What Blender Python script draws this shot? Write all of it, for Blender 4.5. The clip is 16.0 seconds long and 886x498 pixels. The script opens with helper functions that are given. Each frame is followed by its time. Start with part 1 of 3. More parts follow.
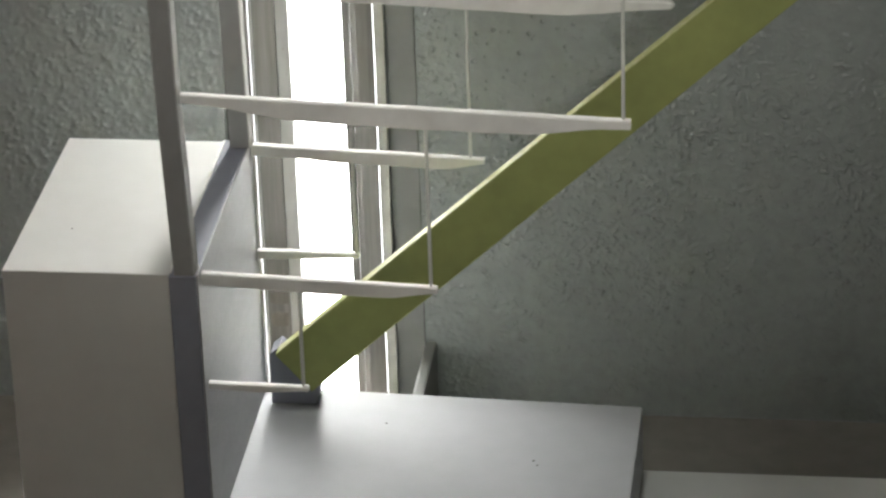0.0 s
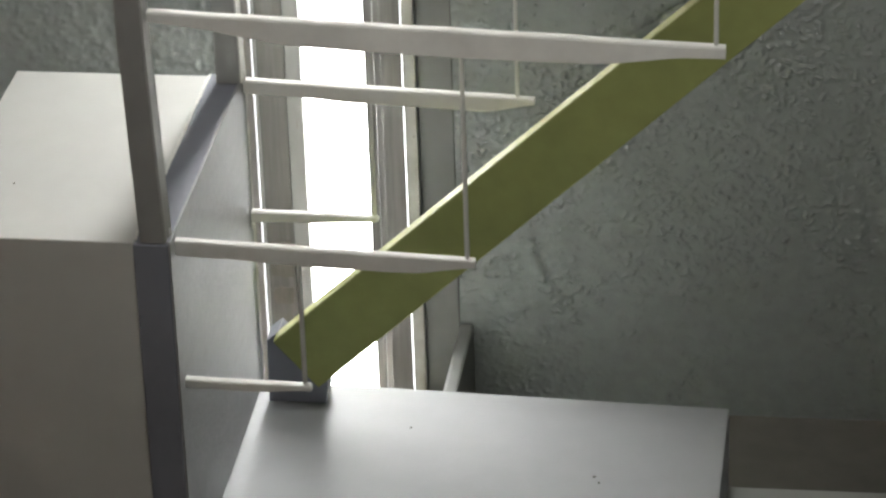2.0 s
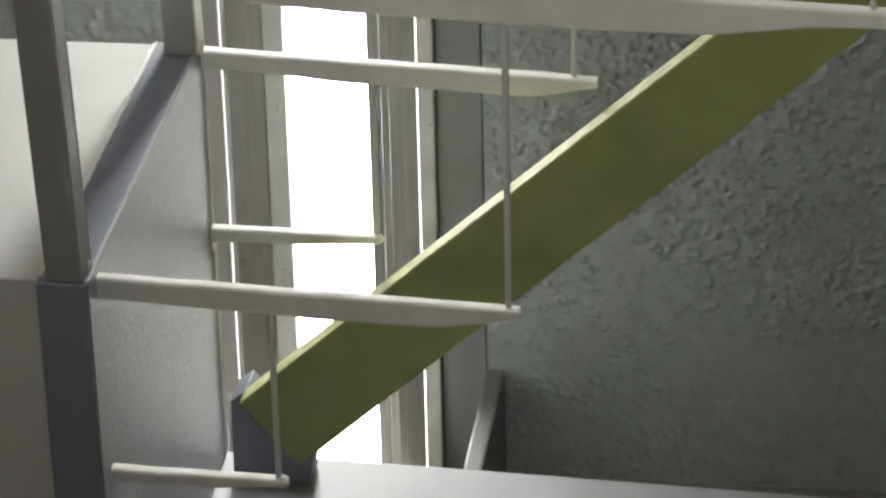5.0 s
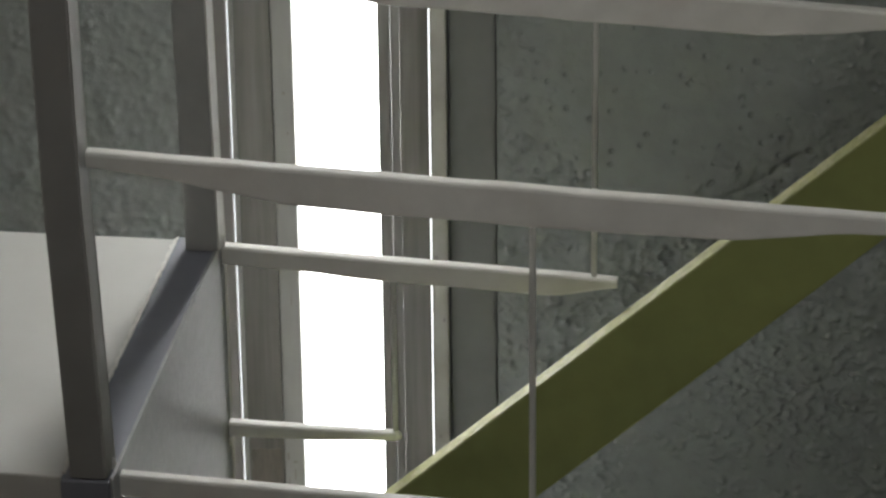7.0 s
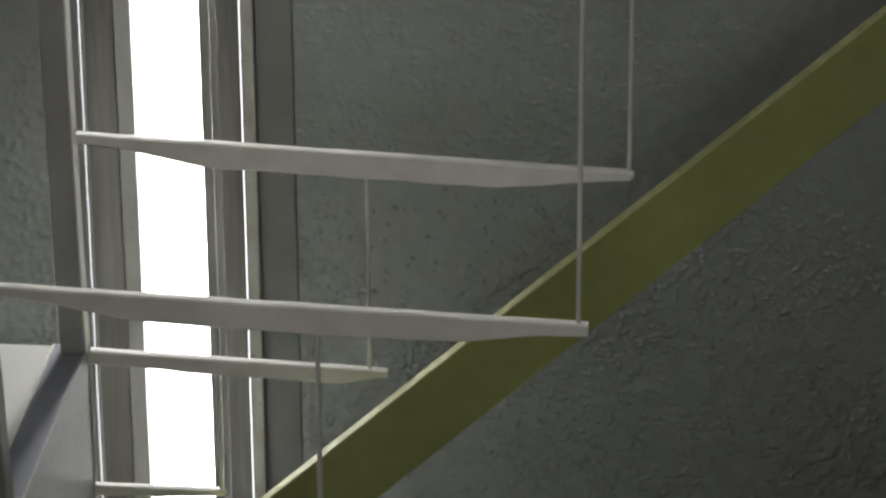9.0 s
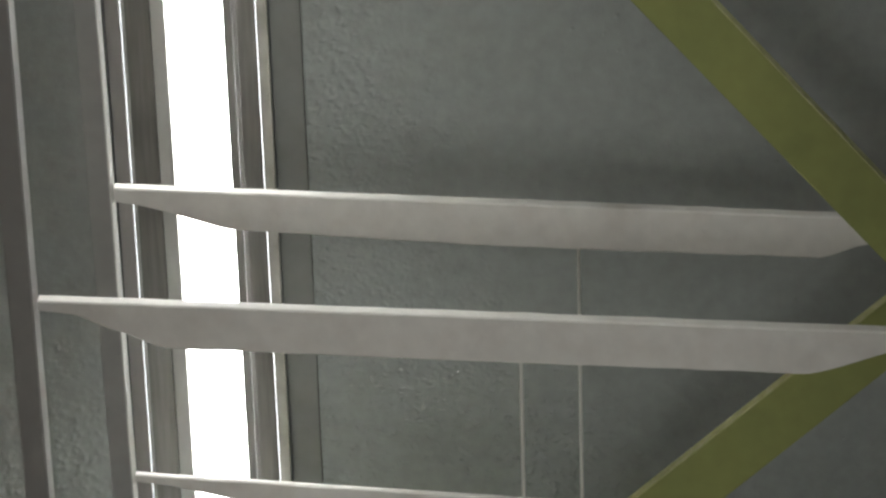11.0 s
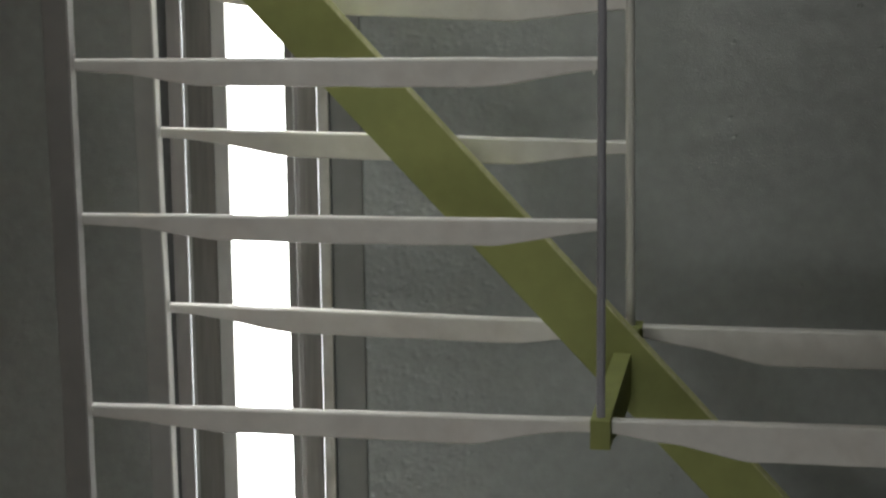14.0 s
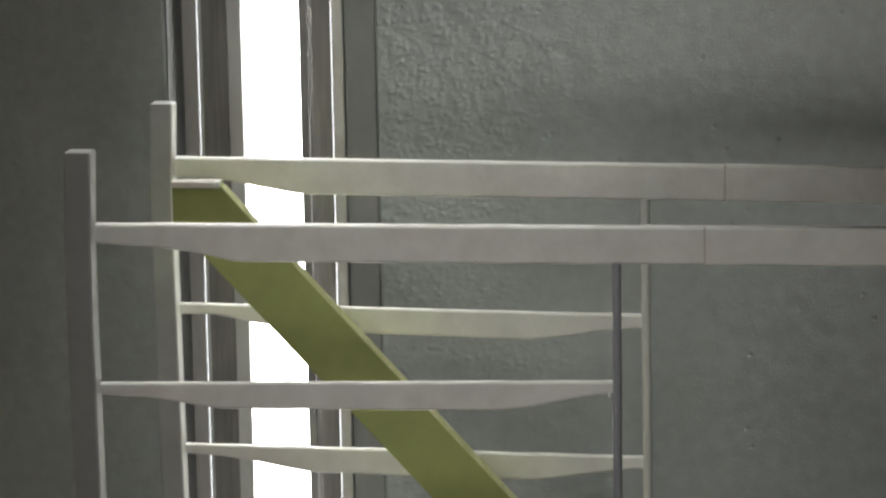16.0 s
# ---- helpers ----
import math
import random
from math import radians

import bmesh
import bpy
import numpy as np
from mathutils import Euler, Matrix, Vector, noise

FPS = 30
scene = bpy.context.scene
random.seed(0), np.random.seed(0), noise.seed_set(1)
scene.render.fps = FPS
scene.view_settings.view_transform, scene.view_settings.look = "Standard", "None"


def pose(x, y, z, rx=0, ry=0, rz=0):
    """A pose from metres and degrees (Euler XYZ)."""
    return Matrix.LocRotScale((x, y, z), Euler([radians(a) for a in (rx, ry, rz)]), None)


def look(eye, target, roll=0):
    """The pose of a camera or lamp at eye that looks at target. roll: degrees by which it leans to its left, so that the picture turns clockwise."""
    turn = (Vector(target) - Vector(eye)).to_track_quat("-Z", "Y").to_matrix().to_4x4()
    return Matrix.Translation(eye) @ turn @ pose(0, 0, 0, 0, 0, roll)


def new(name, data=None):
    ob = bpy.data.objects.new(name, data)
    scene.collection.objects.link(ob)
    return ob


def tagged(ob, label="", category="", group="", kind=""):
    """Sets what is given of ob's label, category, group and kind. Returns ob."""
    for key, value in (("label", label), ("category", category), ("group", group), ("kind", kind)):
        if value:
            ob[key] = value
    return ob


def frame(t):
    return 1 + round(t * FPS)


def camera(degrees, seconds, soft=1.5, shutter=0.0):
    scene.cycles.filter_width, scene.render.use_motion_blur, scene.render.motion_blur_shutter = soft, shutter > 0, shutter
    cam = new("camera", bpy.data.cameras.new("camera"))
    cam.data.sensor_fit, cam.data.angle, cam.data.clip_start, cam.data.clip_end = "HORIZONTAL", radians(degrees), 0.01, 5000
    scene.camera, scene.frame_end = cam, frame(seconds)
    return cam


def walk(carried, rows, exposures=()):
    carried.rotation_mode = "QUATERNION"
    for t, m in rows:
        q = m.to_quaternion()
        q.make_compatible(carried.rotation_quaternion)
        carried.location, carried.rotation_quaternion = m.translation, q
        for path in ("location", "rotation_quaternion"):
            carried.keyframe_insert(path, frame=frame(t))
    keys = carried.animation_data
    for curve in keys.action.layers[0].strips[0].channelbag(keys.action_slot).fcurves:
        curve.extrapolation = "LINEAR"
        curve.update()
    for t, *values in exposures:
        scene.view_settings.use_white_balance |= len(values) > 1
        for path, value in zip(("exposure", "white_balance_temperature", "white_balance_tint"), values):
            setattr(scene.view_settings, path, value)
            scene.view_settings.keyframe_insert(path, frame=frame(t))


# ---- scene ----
FOV = 14.893
cam = camera(FOV, 16.0, soft=2.5)
PATH = [
    (0, look((0.5419, -2.4864, 1.6944), (0.3076, -0.7148, 0.7963), -1.892)),
    (0.5, look((0.5261, -2.2709, 1.5838), (0.2776, -0.5038, 0.6807), -2.157)),
    (1, look((0.4770, -1.9506, 1.4227), (0.2260, -0.1876, 0.5123), -2.162)),
    (1.5, look((0.4738, -1.9427, 1.4230), (0.2184, -0.1829, 0.5076), -1.963)),
    (2, look((0.4670, -1.9454, 1.4199), (0.2131, -0.1864, 0.5026), -1.928)),
    (2.5, look((0.4412, -1.7795, 1.3336), (0.1843, -0.0236, 0.4112), -2.057)),
    (3, look((0.4137, -1.5631, 1.2110), (0.1432, 0.1911, 0.2892), -2.226)),
    (3.2, look((0.4070, -1.4977, 1.1729), (0.1295, 0.2558, 0.2520), -2.310)),
    (5.3, look((0.3674, -1.3580, 1.1566), (0.1150, 0.3899, 0.2180), -1.318)),
    (5.5, look((0.3776, -1.3663, 1.1701), (0.1163, 0.3849, 0.2399), -1.085)),
    (6, look((0.3755, -1.3694, 1.1733), (0.1206, 0.3935, 0.2639), -0.869)),
    (6.5, look((0.3664, -1.3733, 1.1773), (0.1096, 0.4021, 0.2929), -0.751)),
    (7, look((0.3477, -1.3606, 1.1686), (0.1019, 0.4358, 0.3246), -0.632)),
    (7.5, look((0.3321, -1.3454, 1.1668), (0.1042, 0.4639, 0.3457), -0.578)),
    (8, look((0.3800, -1.3553, 1.1707), (0.1849, 0.4655, 0.3668), -0.475)),
    (8.2, look((0.3559, -1.4320, 1.1932), (0.2292, 0.4004, 0.4016), 0.113)),
    (10.3, look((0.6038, -2.3021, 1.7974), (0.3978, -0.4851, 0.9874), -1.291)),
    (10.5, look((0.5955, -2.3012, 1.8114), (0.3887, -0.4766, 1.0187), -1.315)),
    (11, look((0.5957, -2.2845, 1.8341), (0.3645, -0.4495, 1.0730), -1.854)),
    (11.5, look((0.6256, -2.2858, 1.8532), (0.3642, -0.4407, 1.1270), -1.869)),
    (12, look((0.6148, -2.2933, 1.8719), (0.3508, -0.4358, 1.1790), -1.009)),
    (12.5, look((0.6255, -2.3146, 1.8784), (0.3565, -0.4441, 1.2233), -0.913)),
    (13, look((0.6223, -2.3363, 1.8910), (0.3516, -0.4522, 1.2769), -0.972)),
    (13.5, look((0.6209, -2.3653, 1.9030), (0.3454, -0.4694, 1.3290), -0.898)),
    (14, look((0.6233, -2.3874, 1.9137), (0.3422, -0.4802, 1.3812), -0.733)),
    (14.5, look((0.6238, -2.3976, 1.9244), (0.3371, -0.4815, 1.4280), -0.472)),
    (15, look((0.6261, -2.4050, 1.9528), (0.3292, -0.4819, 1.4910), -0.611)),
    (15.5, look((0.6286, -2.4134, 1.9633), (0.3282, -0.4811, 1.5437), -0.703)),
    (16, look((0.6415, -2.4195, 1.9718), (0.3368, -0.4807, 1.5867), -1.041)),
]
EXPOSURE = [(0.0, 0.68), (1.5, 0.58), (2.5, 0.53), (5.5, 0.17), (6.5, -0.28), (7.5, -0.58), (8.0, -0.74), (10.5, 0.36), (12.0, -0.11), (14.0, -0.29), (16.0, 0.12)]
walk(cam, PATH, EXPOSURE)

# ---- world and light ----
world = bpy.data.worlds.new("sky")
scene.world = world
world.use_nodes = True
wn = world.node_tree.nodes
sky = wn.new("ShaderNodeTexSky")
sky.sky_type = "NISHITA"
sky.sun_disc = False
sky.sun_elevation = radians(40)
sky.sun_rotation = radians(200)
world.node_tree.links.new(sky.outputs[0], wn["Background"].inputs[0])
wn["Background"].inputs[1].default_value = 0.10


def area_lamp(name, place, size_x, size_y, watts, colour):
    data = bpy.data.lights.new(name, "AREA")
    data.shape, data.size, data.size_y, data.energy, data.color = "RECTANGLE", size_x, size_y, watts, colour
    ob = new(name, data)
    ob.matrix_world = place
    return ob


# daylight behind the slit window's pane; roof and room lamps are added, unseen fills
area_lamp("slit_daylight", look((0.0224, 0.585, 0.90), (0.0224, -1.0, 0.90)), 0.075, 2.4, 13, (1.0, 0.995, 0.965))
area_lamp("roof_fill", look((0.205, -0.155, 2.88), (0.205, -0.155, 0.0)), 0.19, 0.68, 10, (0.97, 1.0, 0.955))
area_lamp("room_fill", look((0.53, -3.3, 1.46), (0.38, 0.4, 0.6)), 0.75, 0.84, 17.5, (0.97, 0.97, 0.91))


# ---- materials ----


def material(name, colour, rough=0.6, metal=0.0, grain=60.0, vary=0.12, bump=0.15, bump_scale=200.0, bump_dist=0.0006, stain=4.0, spec=0.4, streak=1.0, mottle=None):
    """Paint, wood or metal with stains at a large scale, grain at a small one and fine relief."""
    m = bpy.data.materials.new(name)
    m.use_nodes = True
    nt = m.node_tree
    n, ln = nt.nodes, nt.links
    bsdf = n["Principled BSDF"]
    co = n.new("ShaderNodeTexCoord")
    lay = n.new("ShaderNodeMapping")        # streak below 1 draws the grain out upright
    lay.inputs["Scale"].default_value = (1.0, 1.0, streak)
    ln.new(co.outputs["Object"], lay.inputs["Vector"])
    big = n.new("ShaderNodeTexNoise")
    big.inputs["Scale"].default_value, big.inputs["Detail"].default_value = stain, 4
    small = n.new("ShaderNodeTexNoise")
    small.inputs["Scale"].default_value, small.inputs["Detail"].default_value = grain, 6
    ln.new(lay.outputs[0], big.inputs["Vector"])
    ln.new(lay.outputs[0], small.inputs["Vector"])
    mix = n.new("ShaderNodeMath")
    mix.operation = "ADD"
    ln.new(big.outputs["Fac"], mix.inputs[0])
    ln.new(small.outputs["Fac"], mix.inputs[1])
    ramp = n.new("ShaderNodeMapRange")
    ramp.inputs["From Min"].default_value, ramp.inputs["From Max"].default_value = 0.6, 1.4
    ramp.inputs["To Min"].default_value, ramp.inputs["To Max"].default_value = 1 - vary, 1 + vary
    ln.new(mix.outputs[0], ramp.inputs["Value"])
    tint = n.new("ShaderNodeVectorMath")
    tint.operation = "SCALE"
    tint.inputs[0].default_value = colour
    ln.new(ramp.outputs[0], tint.inputs["Scale"])
    if mottle:                              # smears of a second colour, scaled by the same grain
        smear = n.new("ShaderNodeTexNoise")
        smear.inputs["Scale"].default_value, smear.inputs["Detail"].default_value = stain * 2.3, 5
        ln.new(co.outputs["Object"], smear.inputs["Vector"])
        share = n.new("ShaderNodeMapRange")
        share.inputs["From Min"].default_value, share.inputs["From Max"].default_value = 0.46, 0.66
        ln.new(smear.outputs["Fac"], share.inputs["Value"])
        hue = n.new("ShaderNodeMix")
        hue.data_type = "RGBA"
        hue.inputs["A"].default_value, hue.inputs["B"].default_value = (*colour, 1), (*mottle, 1)
        ln.new(share.outputs[0], hue.inputs["Factor"])
        ln.new(hue.outputs["Result"], tint.inputs[0])
    ln.new(tint.outputs[0], bsdf.inputs["Base Color"])
    fine = n.new("ShaderNodeTexNoise")
    fine.inputs["Scale"].default_value, fine.inputs["Detail"].default_value = bump_scale, 5
    ln.new(lay.outputs[0], fine.inputs["Vector"])
    bp = n.new("ShaderNodeBump")
    bp.inputs["Strength"].default_value, bp.inputs["Distance"].default_value = bump, bump_dist
    ln.new(fine.outputs["Fac"], bp.inputs["Height"])
    ln.new(bp.outputs[0], bsdf.inputs["Normal"])
    bsdf.inputs["Roughness"].default_value, bsdf.inputs["Metallic"].default_value = rough, metal
    bsdf.inputs["Specular IOR Level"].default_value = spec
    return m


def glow_material(name, colour, strength):
    m = bpy.data.materials.new(name)
    m.use_nodes = True
    nt = m.node_tree
    nt.nodes.clear()
    em = nt.nodes.new("ShaderNodeEmission")
    em.inputs[0].default_value, em.inputs[1].default_value = (*colour, 1), strength
    out = nt.nodes.new("ShaderNodeOutputMaterial")
    nt.links.new(em.outputs[0], out.inputs[0])
    return m


def glass_material(name):
    m = bpy.data.materials.new(name)
    m.use_nodes = True
    b = m.node_tree.nodes["Principled BSDF"]
    b.inputs["Base Color"].default_value = (0.95, 0.98, 0.97, 1)
    b.inputs["Roughness"].default_value, b.inputs["Transmission Weight"].default_value, b.inputs["IOR"].default_value = 0.02, 1.0, 1.45
    return m


WHITE_WOOD = material("white_painted_wood", (0.76, 0.75, 0.715), 0.6, grain=60, vary=0.10, bump=0.5, bump_scale=150, stain=16, mottle=(0.725, 0.705, 0.665))
BLOCKER_PAINT = material("white_bounce_paint", (0.64, 0.63, 0.61), 0.7, vary=0.05)
SLAB_BOARD = material("cool_white_board", (0.43, 0.437, 0.455), 0.6, grain=40, vary=0.05, bump=0.15, bump_scale=150, stain=6)
WHITE_BOARD = material("white_board", (0.60, 0.60, 0.575), 0.6, grain=40, vary=0.04, bump=0.1, bump_scale=150, stain=6)
SIDE_PALE = material("pale_grey_side", (0.40, 0.395, 0.38), 0.5, grain=50, vary=0.12, bump=0.3, bump_scale=120, stain=14)
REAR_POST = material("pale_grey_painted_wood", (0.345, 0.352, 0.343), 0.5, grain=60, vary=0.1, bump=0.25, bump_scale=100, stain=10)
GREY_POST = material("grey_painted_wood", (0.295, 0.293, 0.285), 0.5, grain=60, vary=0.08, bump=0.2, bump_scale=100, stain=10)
BLUE_GREY = material("blue_grey_paint", (0.24, 0.25, 0.295), 0.45, grain=60, vary=0.08, bump=0.25, bump_scale=100, stain=10)
CRUMB = material("dark_crumb", (0.10, 0.09, 0.07), 0.8)
FACING = material("pale_grey_board", (0.37, 0.374, 0.38), 0.5, grain=80, vary=0.09, bump=0.6, bump_scale=130, bump_dist=0.0011, stain=12, streak=2.2)
GREEN = material("moss_green_paint", (0.305, 0.33, 0.122), 0.6, grain=70, vary=0.10, bump=0.3, bump_scale=120, stain=8, spec=0.12, mottle=(0.285, 0.312, 0.118))
WIRE = material("pale_grey_wire", (0.68, 0.68, 0.65), 0.38, metal=0.1, vary=0.06)
ROD_GREY = material("grey_rod_paint", (0.30, 0.30, 0.33), 0.4, vary=0.05)
ROD_WHITE = material("white_rod_paint", (0.62, 0.62, 0.58), 0.45, vary=0.05)
STUCCO = material("grey_stucco_paint", (0.311, 0.334, 0.325), 0.22, grain=70, vary=0.14, bump=0.5, bump_scale=600, bump_dist=0.0006, stain=3.5, spec=0.5)
FRAME_DARK = material("weathered_window_metal", (0.22, 0.21, 0.195), 0.38, metal=0.3, grain=260, vary=0.3, stain=45, streak=0.06)
FRAME_STRIP = material("pale_pinkish_paint", (0.40, 0.375, 0.36), 0.45, grain=120, vary=0.16, stain=25, streak=0.2)
CHIP = material("bare_grey_chip", (0.42, 0.40, 0.36), 0.6, vary=0.15)
PRIMER = material("brown_primer_stain", (0.20, 0.18, 0.155), 0.45, grain=300, vary=0.25, stain=90, streak=0.25)
FRAME_LIGHT = material("pale_window_metal", (0.5, 0.5, 0.48), 0.4, metal=0.1, grain=90, vary=0.14, stain=30, streak=0.3)
FIN_EDGE = material("pale_worn_edge", (0.58, 0.575, 0.525), 0.5, grain=60, vary=0.14, stain=12, mottle=(0.46, 0.45, 0.40))
FIN_SIDE = material("dark_grey_paint", (0.20, 0.21, 0.21), 0.5, vary=0.1)
DARK_SHADE_SEAL = material("dark_shade_and_sealant", (0.08, 0.08, 0.078), 0.6, vary=0.12)
SKIRT = material("grey_skirting_paint", (0.24, 0.245, 0.235), 0.6, vary=0.1)
FLOOR_MAT = material("brown_grey_concrete", (0.22, 0.205, 0.185), 0.7, grain=40, vary=0.15, stain=3)
BLOCKER_BROWN = material("brown_wall_paint", (0.175, 0.15, 0.13), 0.7, vary=0.08)
TINT_WALL = material("red_brown_bounce_paint", (0.25, 0.15, 0.112), 0.6, vary=0.08)
PLASTER = material("pale_plaster", (0.30, 0.29, 0.275), 0.8, vary=0.06)
GLOW = glow_material("bright_overcast_sky", (0.96, 0.98, 1.0), 4.0)
GLASS = glass_material("window_glass")

# ---- building helpers ----


def mesh_of(name, bm, mat):
    bmesh.ops.recalc_face_normals(bm, faces=bm.faces[:])
    me = bpy.data.meshes.new(name)
    bm.to_mesh(me)
    bm.free()
    me.materials.append(mat)
    return me


def part(name, bm, mat, parent=None, label=""):
    ob = new(name, mesh_of(name, bm, mat))
    if parent:
        ob.parent = parent
    if label:
        tagged(ob, label)
    return ob


def box(x0, x1, y0, y1, z0, z1, bevel=0.0008, seg=2):
    bm = bmesh.new()
    bmesh.ops.create_cube(bm, size=1)
    for v in bm.verts:
        v.co = Vector(((x0 + x1) / 2 + v.co.x * (x1 - x0), (y0 + y1) / 2 + v.co.y * (y1 - y0), (z0 + z1) / 2 + v.co.z * (z1 - z0)))
    if bevel:
        bmesh.ops.bevel(bm, geom=bm.edges[:], offset=bevel, segments=seg, affect="EDGES", profile=0.5)
    return bm


def prism_xz(points, y0, y1, bevel=0.0008):
    """A board cut to an outline in x and z, from y0 to y1."""
    bm = bmesh.new()
    lo = [bm.verts.new((x, y0, z)) for x, z in points]
    hi = [bm.verts.new((x, y1, z)) for x, z in points]
    bm.faces.new(lo)
    bm.faces.new(hi[::-1])
    n = len(points)
    for i in range(n):
        bm.faces.new((lo[i], hi[i], hi[(i + 1) % n], lo[(i + 1) % n]))
    bmesh.ops.recalc_face_normals(bm, faces=bm.faces[:])
    if bevel:
        bmesh.ops.bevel(bm, geom=bm.edges[:], offset=bevel, segments=2, affect="EDGES", profile=0.5)
    return bm


def smooth_depth(knots, x):
    for (xa, da), (xb, db) in zip(knots, knots[1:]):
        if x <= xb:
            k = max(0.0, min(1.0, (x - xa) / (xb - xa)))
            k = 0.55 * k + 0.45 * k * k * (3 - 2 * k)
            return da + (db - da) * k
    return knots[-1][1]


def beam(top, drop, knots, y, thick, wobble=0.0004, seed=0.0):
    """A hand-cut beam with a straight top, which falls by drop for each metre, and a bellied underside: knots are (x, depth). Its edges are rounded and uneven."""
    bm = bmesh.new()
    x0, x1 = knots[0][0], knots[-1][0]
    steps = max(10, int((x1 - x0) / 0.006))
    rings = []
    r = min(thick * 0.22, 0.0016)
    for i in range(steps + 1):
        x = x0 + (x1 - x0) * i / steps
        d = smooth_depth(knots, x)
        wt = wobble * noise.noise(Vector((x * 45, seed, 0.3)))
        wb = 1.6 * wobble * noise.noise(Vector((x * 40, seed, 7.7)))
        wy = wobble * noise.noise(Vector((x * 30, seed, 3.1)))
        a, b = top - drop * x + wt, top - drop * x - d + wb
        prof = [(y + r, a), (y + r * 0.3, a - r * 0.3), (y, a - r), (y, b + r), (y + r * 0.3, b + r * 0.3), (y + r, b),
                (y + thick - r, b), (y + thick - r * 0.3, b + r * 0.3), (y + thick, b + r), (y + thick, a - r), (y + thick - r * 0.3, a - r * 0.3), (y + thick - r, a)]
        rings.append([bm.verts.new((x, py + wy, pz)) for py, pz in prof])
    for p, q in zip(rings, rings[1:]):
        for k in range(12):
            bm.faces.new((p[k], p[(k + 1) % 12], q[(k + 1) % 12], q[k]))
    bm.faces.new(rings[0][::-1])
    bm.faces.new(rings[-1])
    return bm


def rod(x, y, z0, z1, r, sides=10, lean=0.0):
    bm = bmesh.new()
    bmesh.ops.create_cone(bm, cap_ends=True, segments=sides, radius1=r, radius2=r, depth=z1 - z0)
    for v in bm.verts:
        k = (v.co.z + (z1 - z0) / 2) / (z1 - z0)
        v.co = Vector((v.co.x + x + lean * k, v.co.y + y, v.co.z + (z0 + z1) / 2))
    return bm


def empty(name, at, label, category, kind="", group=""):
    ob = new(name)
    ob.location = at
    ob.empty_display_size = 0.05
    return tagged(ob, label, category, group, kind)


Z = 0.62            # height of the stair's datum over the floor
GAP = 0.251         # between the front and the rear frame
Y_WALL = 0.491

# ---- room ----
tagged(part("floor", box(-1.8, 2.6, -3.6, Y_WALL, -0.1, 0.003, 0), FLOOR_MAT), "brown-grey worn concrete floor of the room", "floor", kind="structure")
wall_n = empty("wall_north", (0, Y_WALL, 0), "grey rough-cast stucco wall with a tall slit window", "wall", kind="structure")
WIN_L, WIN_R = -0.0615, 0.1271


def band_noise(rng, rows, cols, step, lo, hi, wide=1.0):
    """Random relief whose humps lie between lo and hi metres apart, drawn out sideways by wide, with a spread of 1."""
    f = np.fft.rfft2(rng.standard_normal((rows, cols)))
    k = np.hypot(np.fft.fftfreq(rows, step)[:, None], wide * np.fft.rfftfreq(cols, step)[None, :])
    h = np.fft.irfft2(f * np.exp(-(k * lo * 0.8) ** 2) * (1 - np.exp(-(k * hi * 0.8) ** 2)), (rows, cols))
    return h / h.std()


def drops(rng, rows, cols, step, cell, radius, share):
    """Thrown drops, one to each cell of a loose net: rounded mounds of about 1, a little wider than high."""
    cz, cx = np.meshgrid(np.arange(0, rows * step, cell), np.arange(0, cols * step, 1.2 * cell), indexing="ij")
    w = np.clip(((cz + rng.uniform(0, cell, cz.shape)) / step).astype(int), 0, rows - 1)
    c = np.clip(((cx + rng.uniform(0, 1.2 * cell, cx.shape)) / step).astype(int), 0, cols - 1)
    hits = np.zeros((rows, cols))
    np.add.at(hits, (w, c), rng.uniform(0.45, 1.25, w.shape) * (rng.random(w.shape) < share))
    dz = np.fft.fftfreq(rows, 1.0 / rows)[:, None] * step
    dx = np.fft.fftfreq(cols, 1.0 / cols)[None, :] * step
    mound = np.exp(-((dz / radius) ** 2 + (dx / (1.2 * radius)) ** 2))
    heap = np.fft.irfft2(np.fft.rfft2(hits) * np.fft.rfft2(mound), (rows, cols))
    return 1.5 * np.tanh(heap / 1.5)


